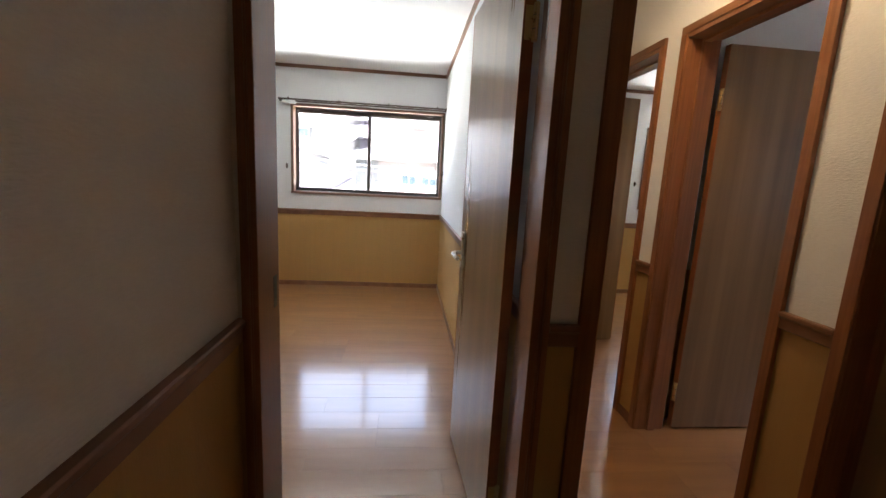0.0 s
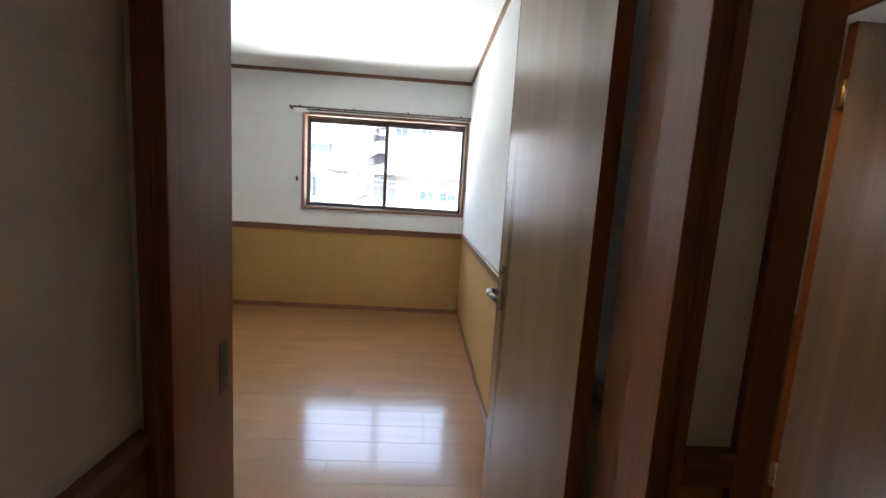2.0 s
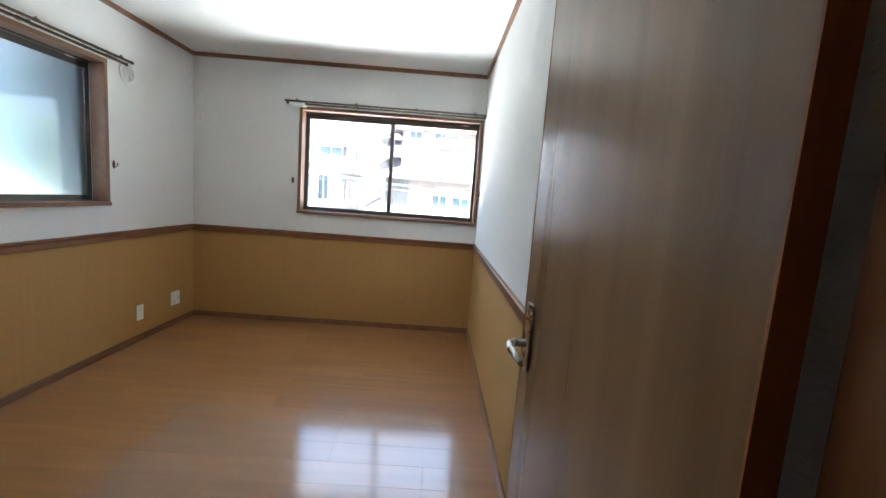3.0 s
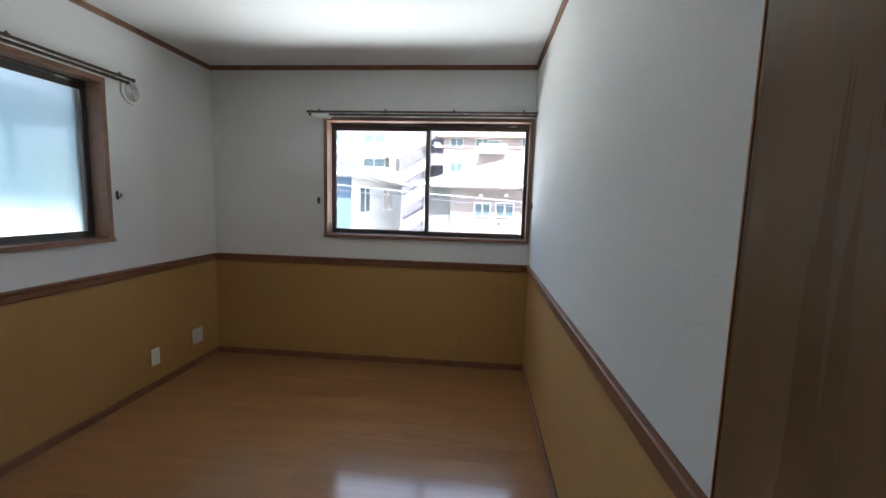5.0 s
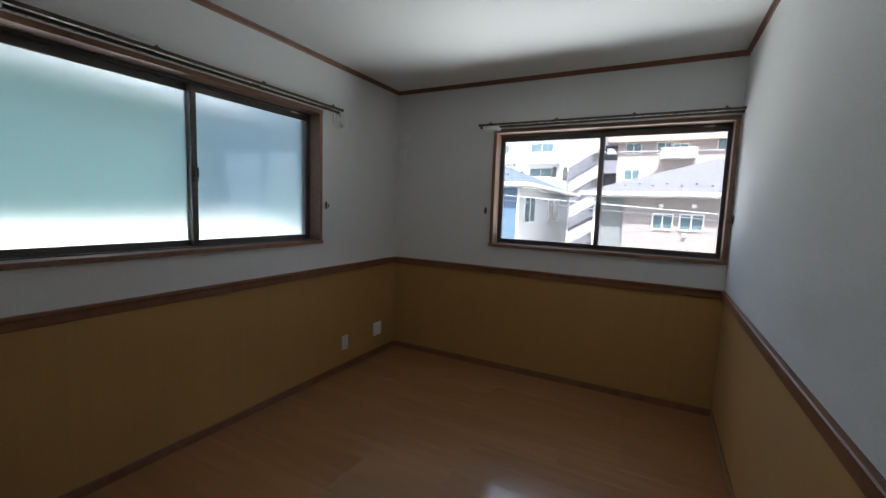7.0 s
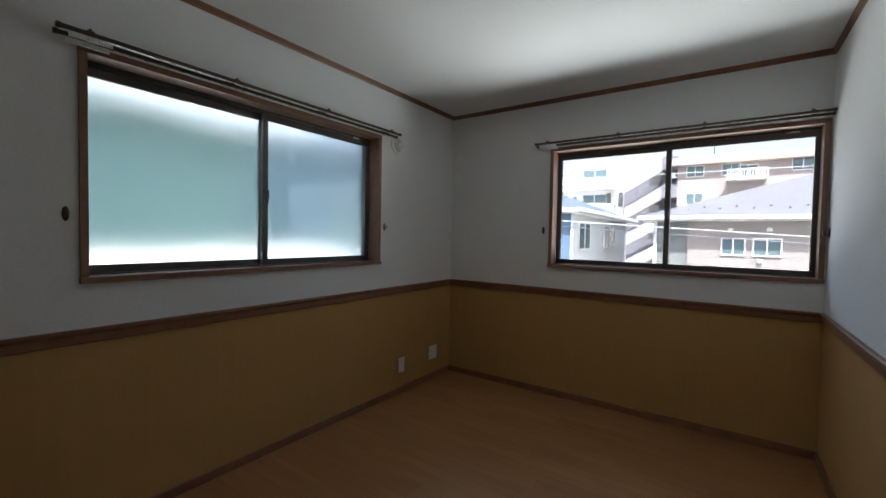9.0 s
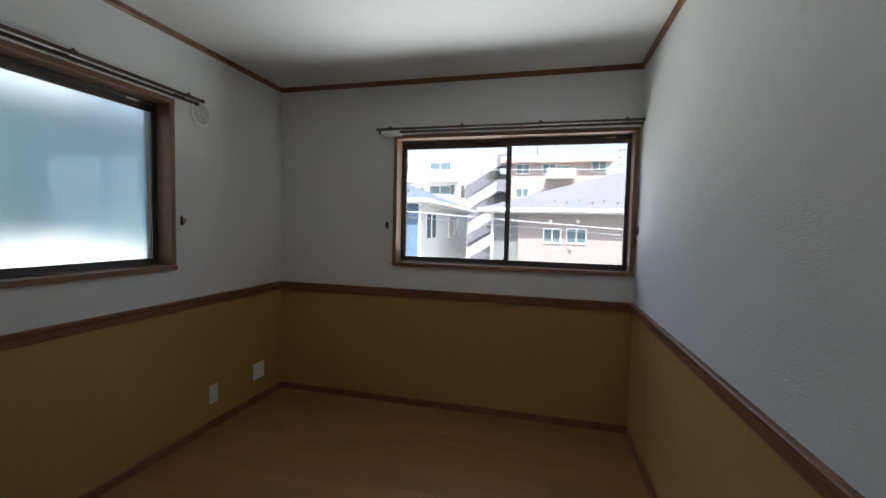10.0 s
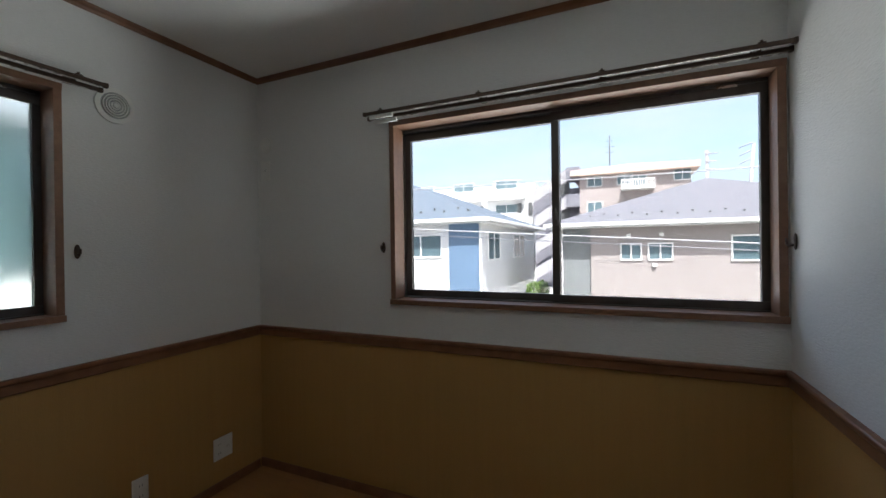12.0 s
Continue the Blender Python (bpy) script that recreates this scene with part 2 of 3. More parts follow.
def wall(name, axis, c0, c1, u0, u1, holes, m0, m1, label, z0=0.0, z1=2.4, split=RAIL):
    """A wall of thickness c0..c1 along axis u, holes (u0, u1, z0, z1) cut through it.
    m0, m1: (lower, upper) materials of its c0 and c1 faces."""
    mats = []
    for m in (*m0, *m1, PAPER):
        if m not in mats:
            mats.append(m)
    us = sorted({u0, u1, *[h[0] for h in holes], *[h[1] for h in holes]})
    zs = sorted({z0, z1, split, *[h[2] for h in holes], *[h[3] for h in holes]})
    us, zs = [u for u in us if u0 <= u <= u1], [z for z in zs if z0 <= z <= z1]
    bm = bmesh.new()

    def solid(i, j):
        if not (0 <= i < len(us) - 1 and 0 <= j < len(zs) - 1):
            return False
        u, z = (us[i] + us[i + 1]) / 2, (zs[j] + zs[j + 1]) / 2
        return not any(h[0] < u < h[1] and h[2] < z < h[3] for h in holes)

    def P(u, c, z):
        return bm.verts.new((u, c, z) if axis == "x" else (c, u, z))

    def quad(pts, m):
        bm.faces.new([P(*p) for p in pts]).material_index = mats.index(m)

    for i in range(len(us) - 1):
        for j in range(len(zs) - 1):
            if not solid(i, j):
                continue
            a, b, c, d = us[i], us[i + 1], zs[j], zs[j + 1]
            up = 1 if (c + d) / 2 > split else 0
            quad([(a, c0, c), (b, c0, c), (b, c0, d), (a, c0, d)], m0[up])
            quad([(a, c1, c), (b, c1, c), (b, c1, d), (a, c1, d)], m1[up])
            if not solid(i - 1, j):
                quad([(a, c0, c), (a, c1, c), (a, c1, d), (a, c0, d)], PAPER)
            if not solid(i + 1, j):
                quad([(b, c0, c), (b, c1, c), (b, c1, d), (b, c0, d)], PAPER)
            if not solid(i, j - 1):
                quad([(a, c0, c), (b, c0, c), (b, c1, c), (a, c1, c)], PAPER)
            if not solid(i, j + 1):
                quad([(a, c0, d), (b, c0, d), (b, c1, d), (a, c1, d)], PAPER)
    bmesh.ops.remove_doubles(bm, verts=bm.verts, dist=1e-5)
    return whole(name, bm, mats, label, "wall", kind="structure")


# ---- structure ----
WX, EX, NY, SY = -1.685, 0.945, 5.095, 1.56      # room faces
HF, CX, HX, HW = 1.375, 1.04, 1.82, 0.144        # hall faces
IN, OUT = (YELLOW, PAPER), (SIDING, SIDING)
TWO = "white textured wallpaper above yellow striped wallpaper dado"
NWIN = (-0.722, 0.93, 1.05, 2.0)
WWIN = (2.388, 4.112, 1.065, 2.017)
EWIN = (3.32, 4.60, 1.05, 1.99)
SWIN = (0.2, 1.7, 1.05, 2.0)
D1, D2, D3, D4 = (0.158, 0.920), (1.615, 2.325), (2.495, 3.485), (0.665, 1.40)
wall("wall_north", "x", NY, NY + 0.17, WX - 0.16, 5.15, [NWIN, EWIN], IN, OUT, TWO)
wall("wall_west", "y", WX - 0.16, WX, HF, NY, [WWIN], OUT, IN, TWO)
wall("wall_east", "y", EX, CX, SY, NY, [], IN, IN, TWO)
wall("wall_south", "x", HF, SY, WX, CX, [(D1[0], D1[1], 0, 2.02)], IN, IN, TWO)
wall("wall_hall_west", "y", 0.0, HW, -1.3, HF, [], IN, IN, TWO)
wall("wall_hall_back", "x", -1.42, -1.3, 0.0, 5.15, [], OUT, IN, TWO)
wall("wall_hall_east", "y", HX, HX + 0.14, -1.3, 3.85, [(D2[0], D2[1], 0, 2.02), (D3[0], D3[1], 0, 2.02), (D4[0], D4[1], 0, 2.02)], IN, IN, TWO)
wall("wall_hall_end", "x", 3.75, 3.85, CX, HX, [], IN, IN, TWO)
wall("wall_between_rooms", "x", 2.40, 2.49, HX + 0.14, 5.0, [], IN, IN, TWO)
wall("wall_side_east", "y", 5.0, 5.15, -1.3, NY, [SWIN], IN, OUT, TWO)
wall("wall_northeast_return", "y", HX, HX + 0.14, 3.85, NY, [], IN, IN, TWO)
wall("wall_southwest", "y", WX - 0.16, WX, -1.3, HF, [], OUT, IN, TWO)
wall("wall_back_southwest", "x", -1.42, -1.3, WX - 0.16, 0.0, [], OUT, IN, TWO)
whole("floor", B((WX - 0.16, -1.42, -0.25), (5.15, NY + 0.17, -0.012)), SUB, "pale oak laminate plank floor", "floor", kind="structure")
whole("ceiling", B((WX - 0.16, -1.42, 2.4), (5.15, NY + 0.17, 2.55)), CEIL, "white papered flat ceiling", "ceiling", kind="structure")
# Unseen slab, added to keep the sun off the rooms below.
whole("roof_slab", B((WX - 0.6, -1.9, 2.56), (5.6, NY + 0.55, 2.75)), ROOFG, "unseen grey roof slab added over the upper storey to block the sun", "roof", kind="structure")
whole("lower_storey", B((WX - 0.16, -1.42, -3.0), (5.15, NY + 0.17, -0.26)), SIDING, "pale sided lower storey of the house", "wall", kind="structure")

RAILP = [(0, 0), (0.010, 0), (0.014, 0.004), (0.014, 0.036), (0.018, 0.042), (0.022, 0.046), (0.022, 0.056), (0.018, 0.060), (0, 0.060)]
BASEP = [(0, 0), (0.010, 0), (0.010, 0.044), (0.006, 0.050), (0, 0.050)]
CORNP = [(0, 0), (0, -0.032), (0.008, -0.032), (0.014, -0.022), (0.014, -0.008), (0.018, 0)]


def mouldings(a, b, across, rail=True, base=True, cornice=True, z=0.815):
    (x0, y0), (x1, y1) = a, b
    if rail:
        whole("chair_rail_trim", sweep(bmesh.new(), RAILP, (x0, y0, z), (x1, y1, z), across), TRIM, "brown moulded dado rail along the wall", "trim", kind="structure")
    if base:
        whole("baseboard", sweep(bmesh.new(), BASEP, (x0, y0, 0), (x1, y1, 0), across), TRIM, "brown baseboard along the floor", "baseboard", kind="structure")
    if cornice:
        whole("cornice_trim", sweep(bmesh.new(), CORNP, (x0, y0, 2.4), (x1, y1, 2.4), across), TRIM, "thin brown cornice under the ceiling", "trim", kind="structure")


mouldings((WX, NY), (EX, NY), (0, -1, 0))
mouldings((WX, SY), (WX, NY - 0.023), (1, 0, 0))
mouldings((EX, SY), (EX, NY - 0.023), (-1, 0, 0))
mouldings((WX + 0.023, SY), (D1[0] - 0.02, SY), (0, 1, 0))
HR = 0.862
mouldings((HW, -1.3), (HW, HF), (1, 0, 0), z=HR)
mouldings((0.920, HF), (1.0, HF), (0, -1, 0), z=HR)
mouldings((HX, 1.42), (HX, 1.60), (-1, 0, 0), z=HR - 0.02)
mouldings((HX, 2.345), (HX, 2.475), (-1, 0, 0), z=HR - 0.02)
mouldings((HX, 3.53), (HX, 3.75), (-1, 0, 0), z=HR - 0.02)
mouldings((CX, 1.40), (CX, 3.75), (1, 0, 0), z=HR)
mouldings((HX + 0.14, NY), (5.0, NY), (0, -1, 0))
mouldings((HX + 0.14, 3.6), (HX + 0.14, NY - 0.023), (1, 0, 0))
mouldings((5.0, 2.49), (5.0, NY - 0.023), (-1, 0, 0))
# corner post at the end of the dividing wall
whole("corner_trim", B((1.0, HF - 0.012, 0), (1.052, HF + 0.02, 2.4), 0.003), TRIM_V, "dark brown corner post on the hall wall", "trim", kind="structure")


# ---- doorways ----
def doorway(name, axis, c0, c1, u0, u1, lu=0.045, ru=0.045, label="dark brown wooden door frame", rebate=False):
    """Jambs, head and casings round an opening u0..u1 (clear), 2.0 m high, in a wall c0..c1."""
    def b(ua, ub, ca, cb, za, zb, bev=0.002):
        p, q = ((ua, ca, za), (ub, cb, zb)) if axis == "x" else ((ca, ua, za), (cb, ub, zb))
        return B(p, q, bev)
    base = ((u0 + u1) / 2, (c0 + c1) / 2, 0) if axis == "x" else ((c0 + c1) / 2, (u0 + u1) / 2, 0)
    t = thing(name, base, label, "door frame", kind="structure")
    e = 0.012
    part("jamb", b(u0 - 0.025, u0, c0 - e, c1 + e, 0, 1.98), TRIM_V, t)
    part("jamb", b(u1, u1 + 0.025, c0 - e, c1 + e, 0, 1.98), TRIM_V, t)
    part("head", b(u0 - 0.025, u1 + 0.025, c0 - e, c1 + e, 1.98, 2.02), TRIM, t)
    mid = c0 + (c1 - c0) * 0.55
    s0 = c0 - 0.010 if rebate else mid - 0.02
    s1 = c0 + 0.075 if rebate else mid + 0.02      # a rebated frame is thicker all the way to the hall
    part("door_stop", b(u0, u0 + 0.014, s0, s1, 0, 1.966), TRIM_V, t)
    part("door_stop", b(u1 - (0.022 if rebate else 0.014), u1, s0, s1, 0, 1.966), TRIM_V, t)
    part("door_stop", b(u0, u1, s0, s1, 1.9662, 1.98), TRIM_V, t)
    for ca, cb in ((c0 - 0.018, c0 - 0.0005), (c1 + 0.0005, c1 + 0.018)):
        part("casing", b(u0 - lu, u0 - min(0.006, lu * 0.3), ca, cb, 0, 2.0), TRIM_V, t)
        part("casing", b(u1 + 0.006, u1 + ru, ca, cb, 0, 2.0), TRIM_V, t)
        part("casing", b(u0 - lu, u1 + ru, ca, cb, 2.0005, 2.035), TRIM, t)
    return t


f1 = doorway("door_frame_1", "x", HF, SY, 0.183, 0.895, lu=0.012, ru=0.024, rebate=True)
part("strike_plate", B((0.1825, 1.520, 0.90), (0.1842, 1.548, 0.99), 0.0005), BRONZE, f1, "dull steel strike plate")
# Dark patch in place of the shade inside the latch hole.
part("strike_hole", B((0.1839, 1.526, 0.925), (0.1848, 1.542, 0.968)), GREYP, f1, "dark patch for the shaded latch hole")
part("sticker", B((0.8935, 1.475, 1.66), (0.8948, 1.525, 1.86)), STICK, f1, "pale paper sticker on the jamb")
f2 = doorway("door_frame_2", "y", HX, HX + 0.14, 1.64, 2.30)
part("sticker", B((1.885, 2.2988, 1.50), (1.92, 2.2995, 1.64)), STICK, f2, "pale paper sticker on the jamb")
f3 = doorway("door_frame_3", "y", HX, HX + 0.14, 2.52, 3.46)
f4 = doorway("door_frame_4", "y", HX, HX + 0.14, 0.69, 1.375)


def lever(parent, x, y, z, nx, ny, tx, ty):
    """Lever handle on a long plate; n: out of the door, t: along the lever."""
    def P(a, b, c):
        return (x + nx * a + tx * b, y + ny * a + ty * b, z + c)
    def bb(a0, b0, c0, a1, b1, c1):
        p, q = P(a0, b0, c0), P(a1, b1, c1)
        return tuple(min(i, j) for i, j in zip(p, q)), tuple(max(i, j) for i, j in zip(p, q))
    plate = part("handle_plate", B(*bb(0, -0.02, -0.085, 0.007, 0.02, 0.075), 0.002), STEEL, parent, "satin steel handle plate")
    part("lever", tube(bmesh.new(), [P(0.005, 0, -0.02), P(0.035, 0, -0.02), P(0.048, 0.012, -0.02), P(0.052, 0.03, -0.021), P(0.05, 0.075, -0.024), P(0.044, 0.105, -0.027)], 0.0095, 10), STEEL, plate, "satin steel lever")
    return plate


def door(name, hinge, ang, width, label, thick=0.035, handles=True, flip=1):
    """A flush leaf built from its hinge along +x, its thickness to +y*flip, then turned by ang about z."""
    t = thing(name, (0, 0, 0), label, "door")
    y0, y1 = sorted((0, thick * flip))
    part("leaf", B((0.002, y0 + 0.0006, 0.012), (width - 0.002, y1 - 0.0006, 1.97), 0.0015), DOORW, t)
    part("edge_band", B((-0.001, y0, 0.012), (0.0015, y1, 1.97)), EDGE, t, "reddish brown edge band")
    part("edge_band", B((width - 0.0015, y0, 0.012), (width + 0.001, y1, 1.97)), EDGE, t, "reddish brown edge band")
    if handles:
        lever(t, width - 0.055, y0, 0.975, 0, -1, -1, 0)
        lever(t, width - 0.055, y1, 0.975, 0, 1, -1, 0)
        part("latch_plate", B((width + 0.0008, y0 + 0.008, 0.90), (width + 0.0022, y1 - 0.008, 1.02)), STEEL, t, "steel latch plate on the edge")
    for z in (0.22, 1.72):
        h = part("hinge", tube(bmesh.new(), [(-0.010, y0 + 0.001, z - 0.05), (-0.010, y0 + 0.001, z + 0.05)], 0.0085, 10), BRASS, t, "brass hinge knuckle")
        part("hinge_leaf", B((-0.003, y0 + 0.002, z - 0.045), (-0.0012, y1 - 0.006, z + 0.045)), BRASS, h)
        part("hinge_leaf", B((-0.026, y0 + 0.0005, z - 0.045), (-0.012, y0 + 0.003, z + 0.045)), BRASS, h)
        for dz in (-0.018, 0.018):
            part("knuckle_gap", tube(bmesh.new(), [(-0.010, y0 + 0.001, z + dz - 0.001), (-0.010, y0 + 0.001, z + dz + 0.001)], 0.0088, 10), GREYP, h)
    t.matrix_basis = pose(*hinge, 0, 0, ang)
    return t


door("door_1", (0.880, 1.590, 0), 93.6, 0.666, "open wood-grain flush door with steel lever, folded into the room", flip=1)
door("door_2", (2.022, 2.297, 0), 0, 0.655, "open wood-grain flush door with brass hinges off the hall", flip=1)
door("door_3", (1.975, 3.50, 0), 8, 0.345, "open narrow wood-grain door leaf at the far doorway", handles=False, flip=1)
door("door_4", (1.905, 1.372, 0), -90, 0.68, "closed dark wood-grain flush door in the hall", flip=1)


# ---- hall lamp ----
LAMP = bpy.data.materials.new("warm_lamp_diffuser")
LAMP.use_nodes = True
_b = LAMP.node_tree.nodes["Principled BSDF"]
_b.inputs["Base Color"].default_value = (0.9, 0.85, 0.75, 1)
_b.inputs["Emission Color"].default_value = (1.0, 0.68, 0.38, 1)
_b.inputs["Emission Strength"].default_value = LAMP_POWER
lamp = thing("ceiling_lamp", (1.43, 1.85, 2.4), "round warm ceiling lamp of the hall, switched on", "ceiling lamp")
bm = bmesh.new()
bmesh.ops.create_cone(bm, cap_ends=True, segments=32, radius1=0.12, radius2=0.13, depth=0.02, matrix=Matrix.Translation((1.43, 1.85, 2.39)))
part("base", bm, WHITEP, lamp)
bm = bmesh.new()
bmesh.ops.create_uvsphere(bm, u_segments=24, v_segments=12, radius=0.11, matrix=Matrix.Translation((1.43, 1.85, 2.38)) @ Matrix.Diagonal((1, 1, 0.5, 1)))
part("diffuser", bm, LAMP, lamp, "glowing opal diffuser")


# ---- windows ----
def window(name, axis, c, sgn, u0, u1, z0, z1, pane_mat, label, front_hi=True, pane_label="clear glass pane"):
    """Two-leaf sliding window in a hole; c: inner wall face, sgn: towards outdoors along the wall's normal."""
    def b(ua, ub, ca, cb, za, zb, bev=0.0):
        cs = sorted((c + sgn * ca, c + sgn * cb))
        p, q = ((ua, cs[0], za), (ub, cs[1], zb)) if axis == "x" else ((cs[0], ua, za), (cs[1], ub, zb))
        return B(p, q, bev)
    base = ((u0 + u1) / 2, c, z0) if axis == "x" else (c, (u0 + u1) / 2, z0)
    t = thing(name, base, label, "window", kind="structure")
    w, o = 0.022, -0.014
    part("sill", b(u0 - 0.008, u1 + 0.008, -0.022, 0.085, z0 - 0.004, z0 + w, 0.002), CASE, t, "brown wooden sill")
    part("casing", b(u0 - 0.006, u0 + w, o, 0.085, z0 + w + 0.0005, z1 - w - 0.0005, 0.002), CASE, t, "brown wooden window casing")
    part("casing", b(u1 - w, u1 + 0.006, o, 0.085, z0 + w + 0.0005, z1 - w - 0.0005, 0.002), CASE, t, "brown wooden window casing")
    part("casing", b(u0 - 0.008, u1 + 0.008, o, 0.085, z1 - w, z1 + 0.006, 0.002), CASE, t, "brown wooden window casing")
    fr = part("window_frame", b(u0, u1, 0.086, 0.168, z0, z0 + 0.026, 0.001), BRONZE, t, "dark bronze aluminium frame")
    part("frame_head", b(u0, u1, 0.086, 0.168, z1 - 0.034, z1, 0.001), BRONZE, fr)
    for ua, ub in ((u0, u0 + 0.024), (u1 - 0.024, u1)):
        part("frame_side", b(ua, ub, 0.154, 0.168, z0 + 0.0265, z1 - 0.0345, 0.001), BRONZE, fr)
    mid = (u0 + u1) / 2
    lo, hi = (u0 + 0.012, mid + 0.017), (mid - 0.017, u1 - 0.012)
    for (ua, ub), front in ((lo, not front_hi), (hi, front_hi)):
        ca, cb = (0.094, 0.120) if front else (0.126, 0.152)
        s = part("sash", b(ua, ub, ca, cb, z0 + 0.027, z0 + 0.060, 0.001), BRONZE, t, "dark bronze sliding sash")
        part("sash_rail", b(ua, ub, ca, cb, z1 - 0.074, z1 - 0.035, 0.001), BRONZE, s)
        part("sash_stile", b(ua, ua + 0.034, ca, cb, z0 + 0.0605, z1 - 0.0745, 0.001), BRONZE, s)
        part("sash_stile", b(ub - 0.034, ub, ca, cb, z0 + 0.0605, z1 - 0.0745, 0.001), BRONZE, s)
        p = part("pane", b(ua + 0.034, ub - 0.034, (ca + cb) / 2 - 0.002, (ca + cb) / 2 + 0.002, z0 + 0.060, z1 - 0.074), pane_mat, s, pane_label)
        p.visible_shadow = False
    zc = (z0 + z1) / 2 - 0.06
    k = part("crescent_lock", b(mid - 0.012, mid + 0.012, 0.078, 0.094, zc - 0.03, zc + 0.03, 0.003), BRONZE, t, "dark crescent lock")
    part("lock_lever", b(mid - 0.006, mid + 0.006, 0.062, 0.078, zc - 0.005, zc + 0.05, 0.003), BRONZE, k)
    part("maker_plate", b(u1 - 0.19, u1 - 0.12, 0.0845, 0.0857, z1 - 0.042, z1 - 0.032), STEEL, t, "small pale plate on the frame head")
    return t


window("window_1", "x", NY, 1, *NWIN, CLEAR, "two-leaf sliding window with bronze frame and clear glass")
window("window_2", "y", WX, -1, *WWIN, FROST, "two-leaf sliding window with bronze frame and frosted glass", pane_label="frosted glass pane")
window("window_3", "x", NY, 1, *EWIN, CLEAR, "two-leaf sliding window in the neighbouring room")
window("window_4", "y", 5.0, 1, *SWIN, CLEAR, "two-leaf sliding window of the side room")


def curtain_rail(axis, c, sgn, u0, u1, z, white_lo=True):
    """Double curtain rail; sgn: into the room."""
    def P(u, d, zz):
        return (u, c + sgn * d, zz) if axis == "x" else (c + sgn * d, u, zz)
    def bb(ua, ub, da, db, za, zb, bev=0.0):
        p, q = P(ua, da, za), P(ub, db, zb)
        return B(tuple(min(i, j) for i, j in zip(p, q)), tuple(max(i, j) for i, j in zip(p, q)), bev)
    t = thing("curtain_rail", P((u0 + u1) / 2, 0, z), "double brown metal curtain rail with white runners above the window", "curtain rail")
    for d, dz in ((0.050, -0.007), (0.090, 0.005)):
        r = part("rail", bb(u0, u1, d - 0.008, d + 0.008, z + dz - 0.008, z + dz + 0.008, 0.003), ROD, t)
        part("rail_slot", bb(u0 + 0.01, u1 - 0.01, d - 0.003, d + 0.003, z + dz - 0.0105, z + dz - 0.0085), STEEL, r, "pale inner track")
        for ua in (u0 - 0.012, u1 - 0.004):
            part("end_cap", bb(ua, ua + 0.016, d - 0.010, d + 0.010, z + dz - 0.010, z + dz + 0.010, 0.004), ROD, r)
    n = 4
    for i in range(n):
        u = u0 + 0.09 + (u1 - u0 - 0.18) * i / (n - 1)
        br = part("bracket", bb(u - 0.012, u + 0.012, 0.0, 0.098, z + 0.0135, z + 0.018, 0.001), ROD, t)
        part("bracket_drop", bb(u - 0.008, u + 0.008, 0.045, 0.055, z, z + 0.0135), ROD, br)
        part("bracket_foot", bb(u - 0.014, u + 0.014, 0.0, 0.005, z - 0.004, z + 0.0265, 0.001), ROD, br)
        part("clamp_screw", tube(bmesh.new(), [P(u, 0.090, z + 0.018), P(u, 0.090, z + 0.026)], 0.005, 8), ROD, br)
    for k in range(13):
        for d, dz in ((0.050, -0.007), (0.090, 0.005)):
            u = u0 + 0.03 + k * 0.0105
            part("runner", bb(u - 0.0045, u + 0.0045, d - 0.006, d + 0.006, z + dz - 0.029, z + dz - 0.011, 0.001), WHITEP, t, "white plastic curtain runner")
    return t


curtain_rail("x", NY, -1, -0.82, 0.935, 2.026)
curtain_rail("y", WX, 1, 2.31, 4.23, 2.036)


def hook(x, y, z, nx, ny):
    t = thing("tassel_hook", (x, y, z), "small dark brown curtain tieback hook on the wall", "wall hook", "tieback hooks")
    bm = bmesh.new()
    bmesh.ops.create_uvsphere(bm, u_segments=12, v_segments=8, radius=0.5)
    bmesh.ops.scale(bm, verts=bm.verts, vec=(0.010 if nx else 0.024, 0.010 if ny else 0.024, 0.06))
    bmesh.ops.translate(bm, verts=bm.verts, vec=(x + nx * 0.005, y + ny * 0.005, z))
    part("back_plate", bm, ROD, t)
    P = lambda d, h: (x + nx * d, y + ny * d, z + h)
    part("hook", tube(bmesh.new(), [P(0.008, -0.012), P(0.022, -0.016), P(0.03, -0.008), P(0.03, 0.012)], 0.004, 8), ROD, t)


hook(-0.775, NY, 1.343, 0, -1)
hook(EX, 5.03, 1.343, -1, 0)
hook(WX, 2.34, 1.343, 1, 0)
hook(WX, 4.165, 1.343, 1, 0)
hook(3.24, NY, 1.343, 0, -1)


# ---- wall plates and vent ----
def ring(bm, c, r0, r1, d0, d1, seg=32):
    """A ring standing off the west wall at c=(y, z): radii r0<r1, depths d0..d1."""
    loops = []
    for r, d in ((r1, d0), (r1, d1), (r0, d1), (r0, d0)):
        loops.append([bm.verts.new((WX + d, c[0] + r * math.cos(2 * math.pi * k / seg), c[1] + r * math.sin(2 * math.pi * k / seg))) for k in range(seg)])
    for a, b in zip(loops, loops[1:] + loops[:1]):
        for k in range(seg):
            bm.faces.new((a[k], a[(k + 1) % seg], b[(k + 1) % seg], b[k]))
    return bm


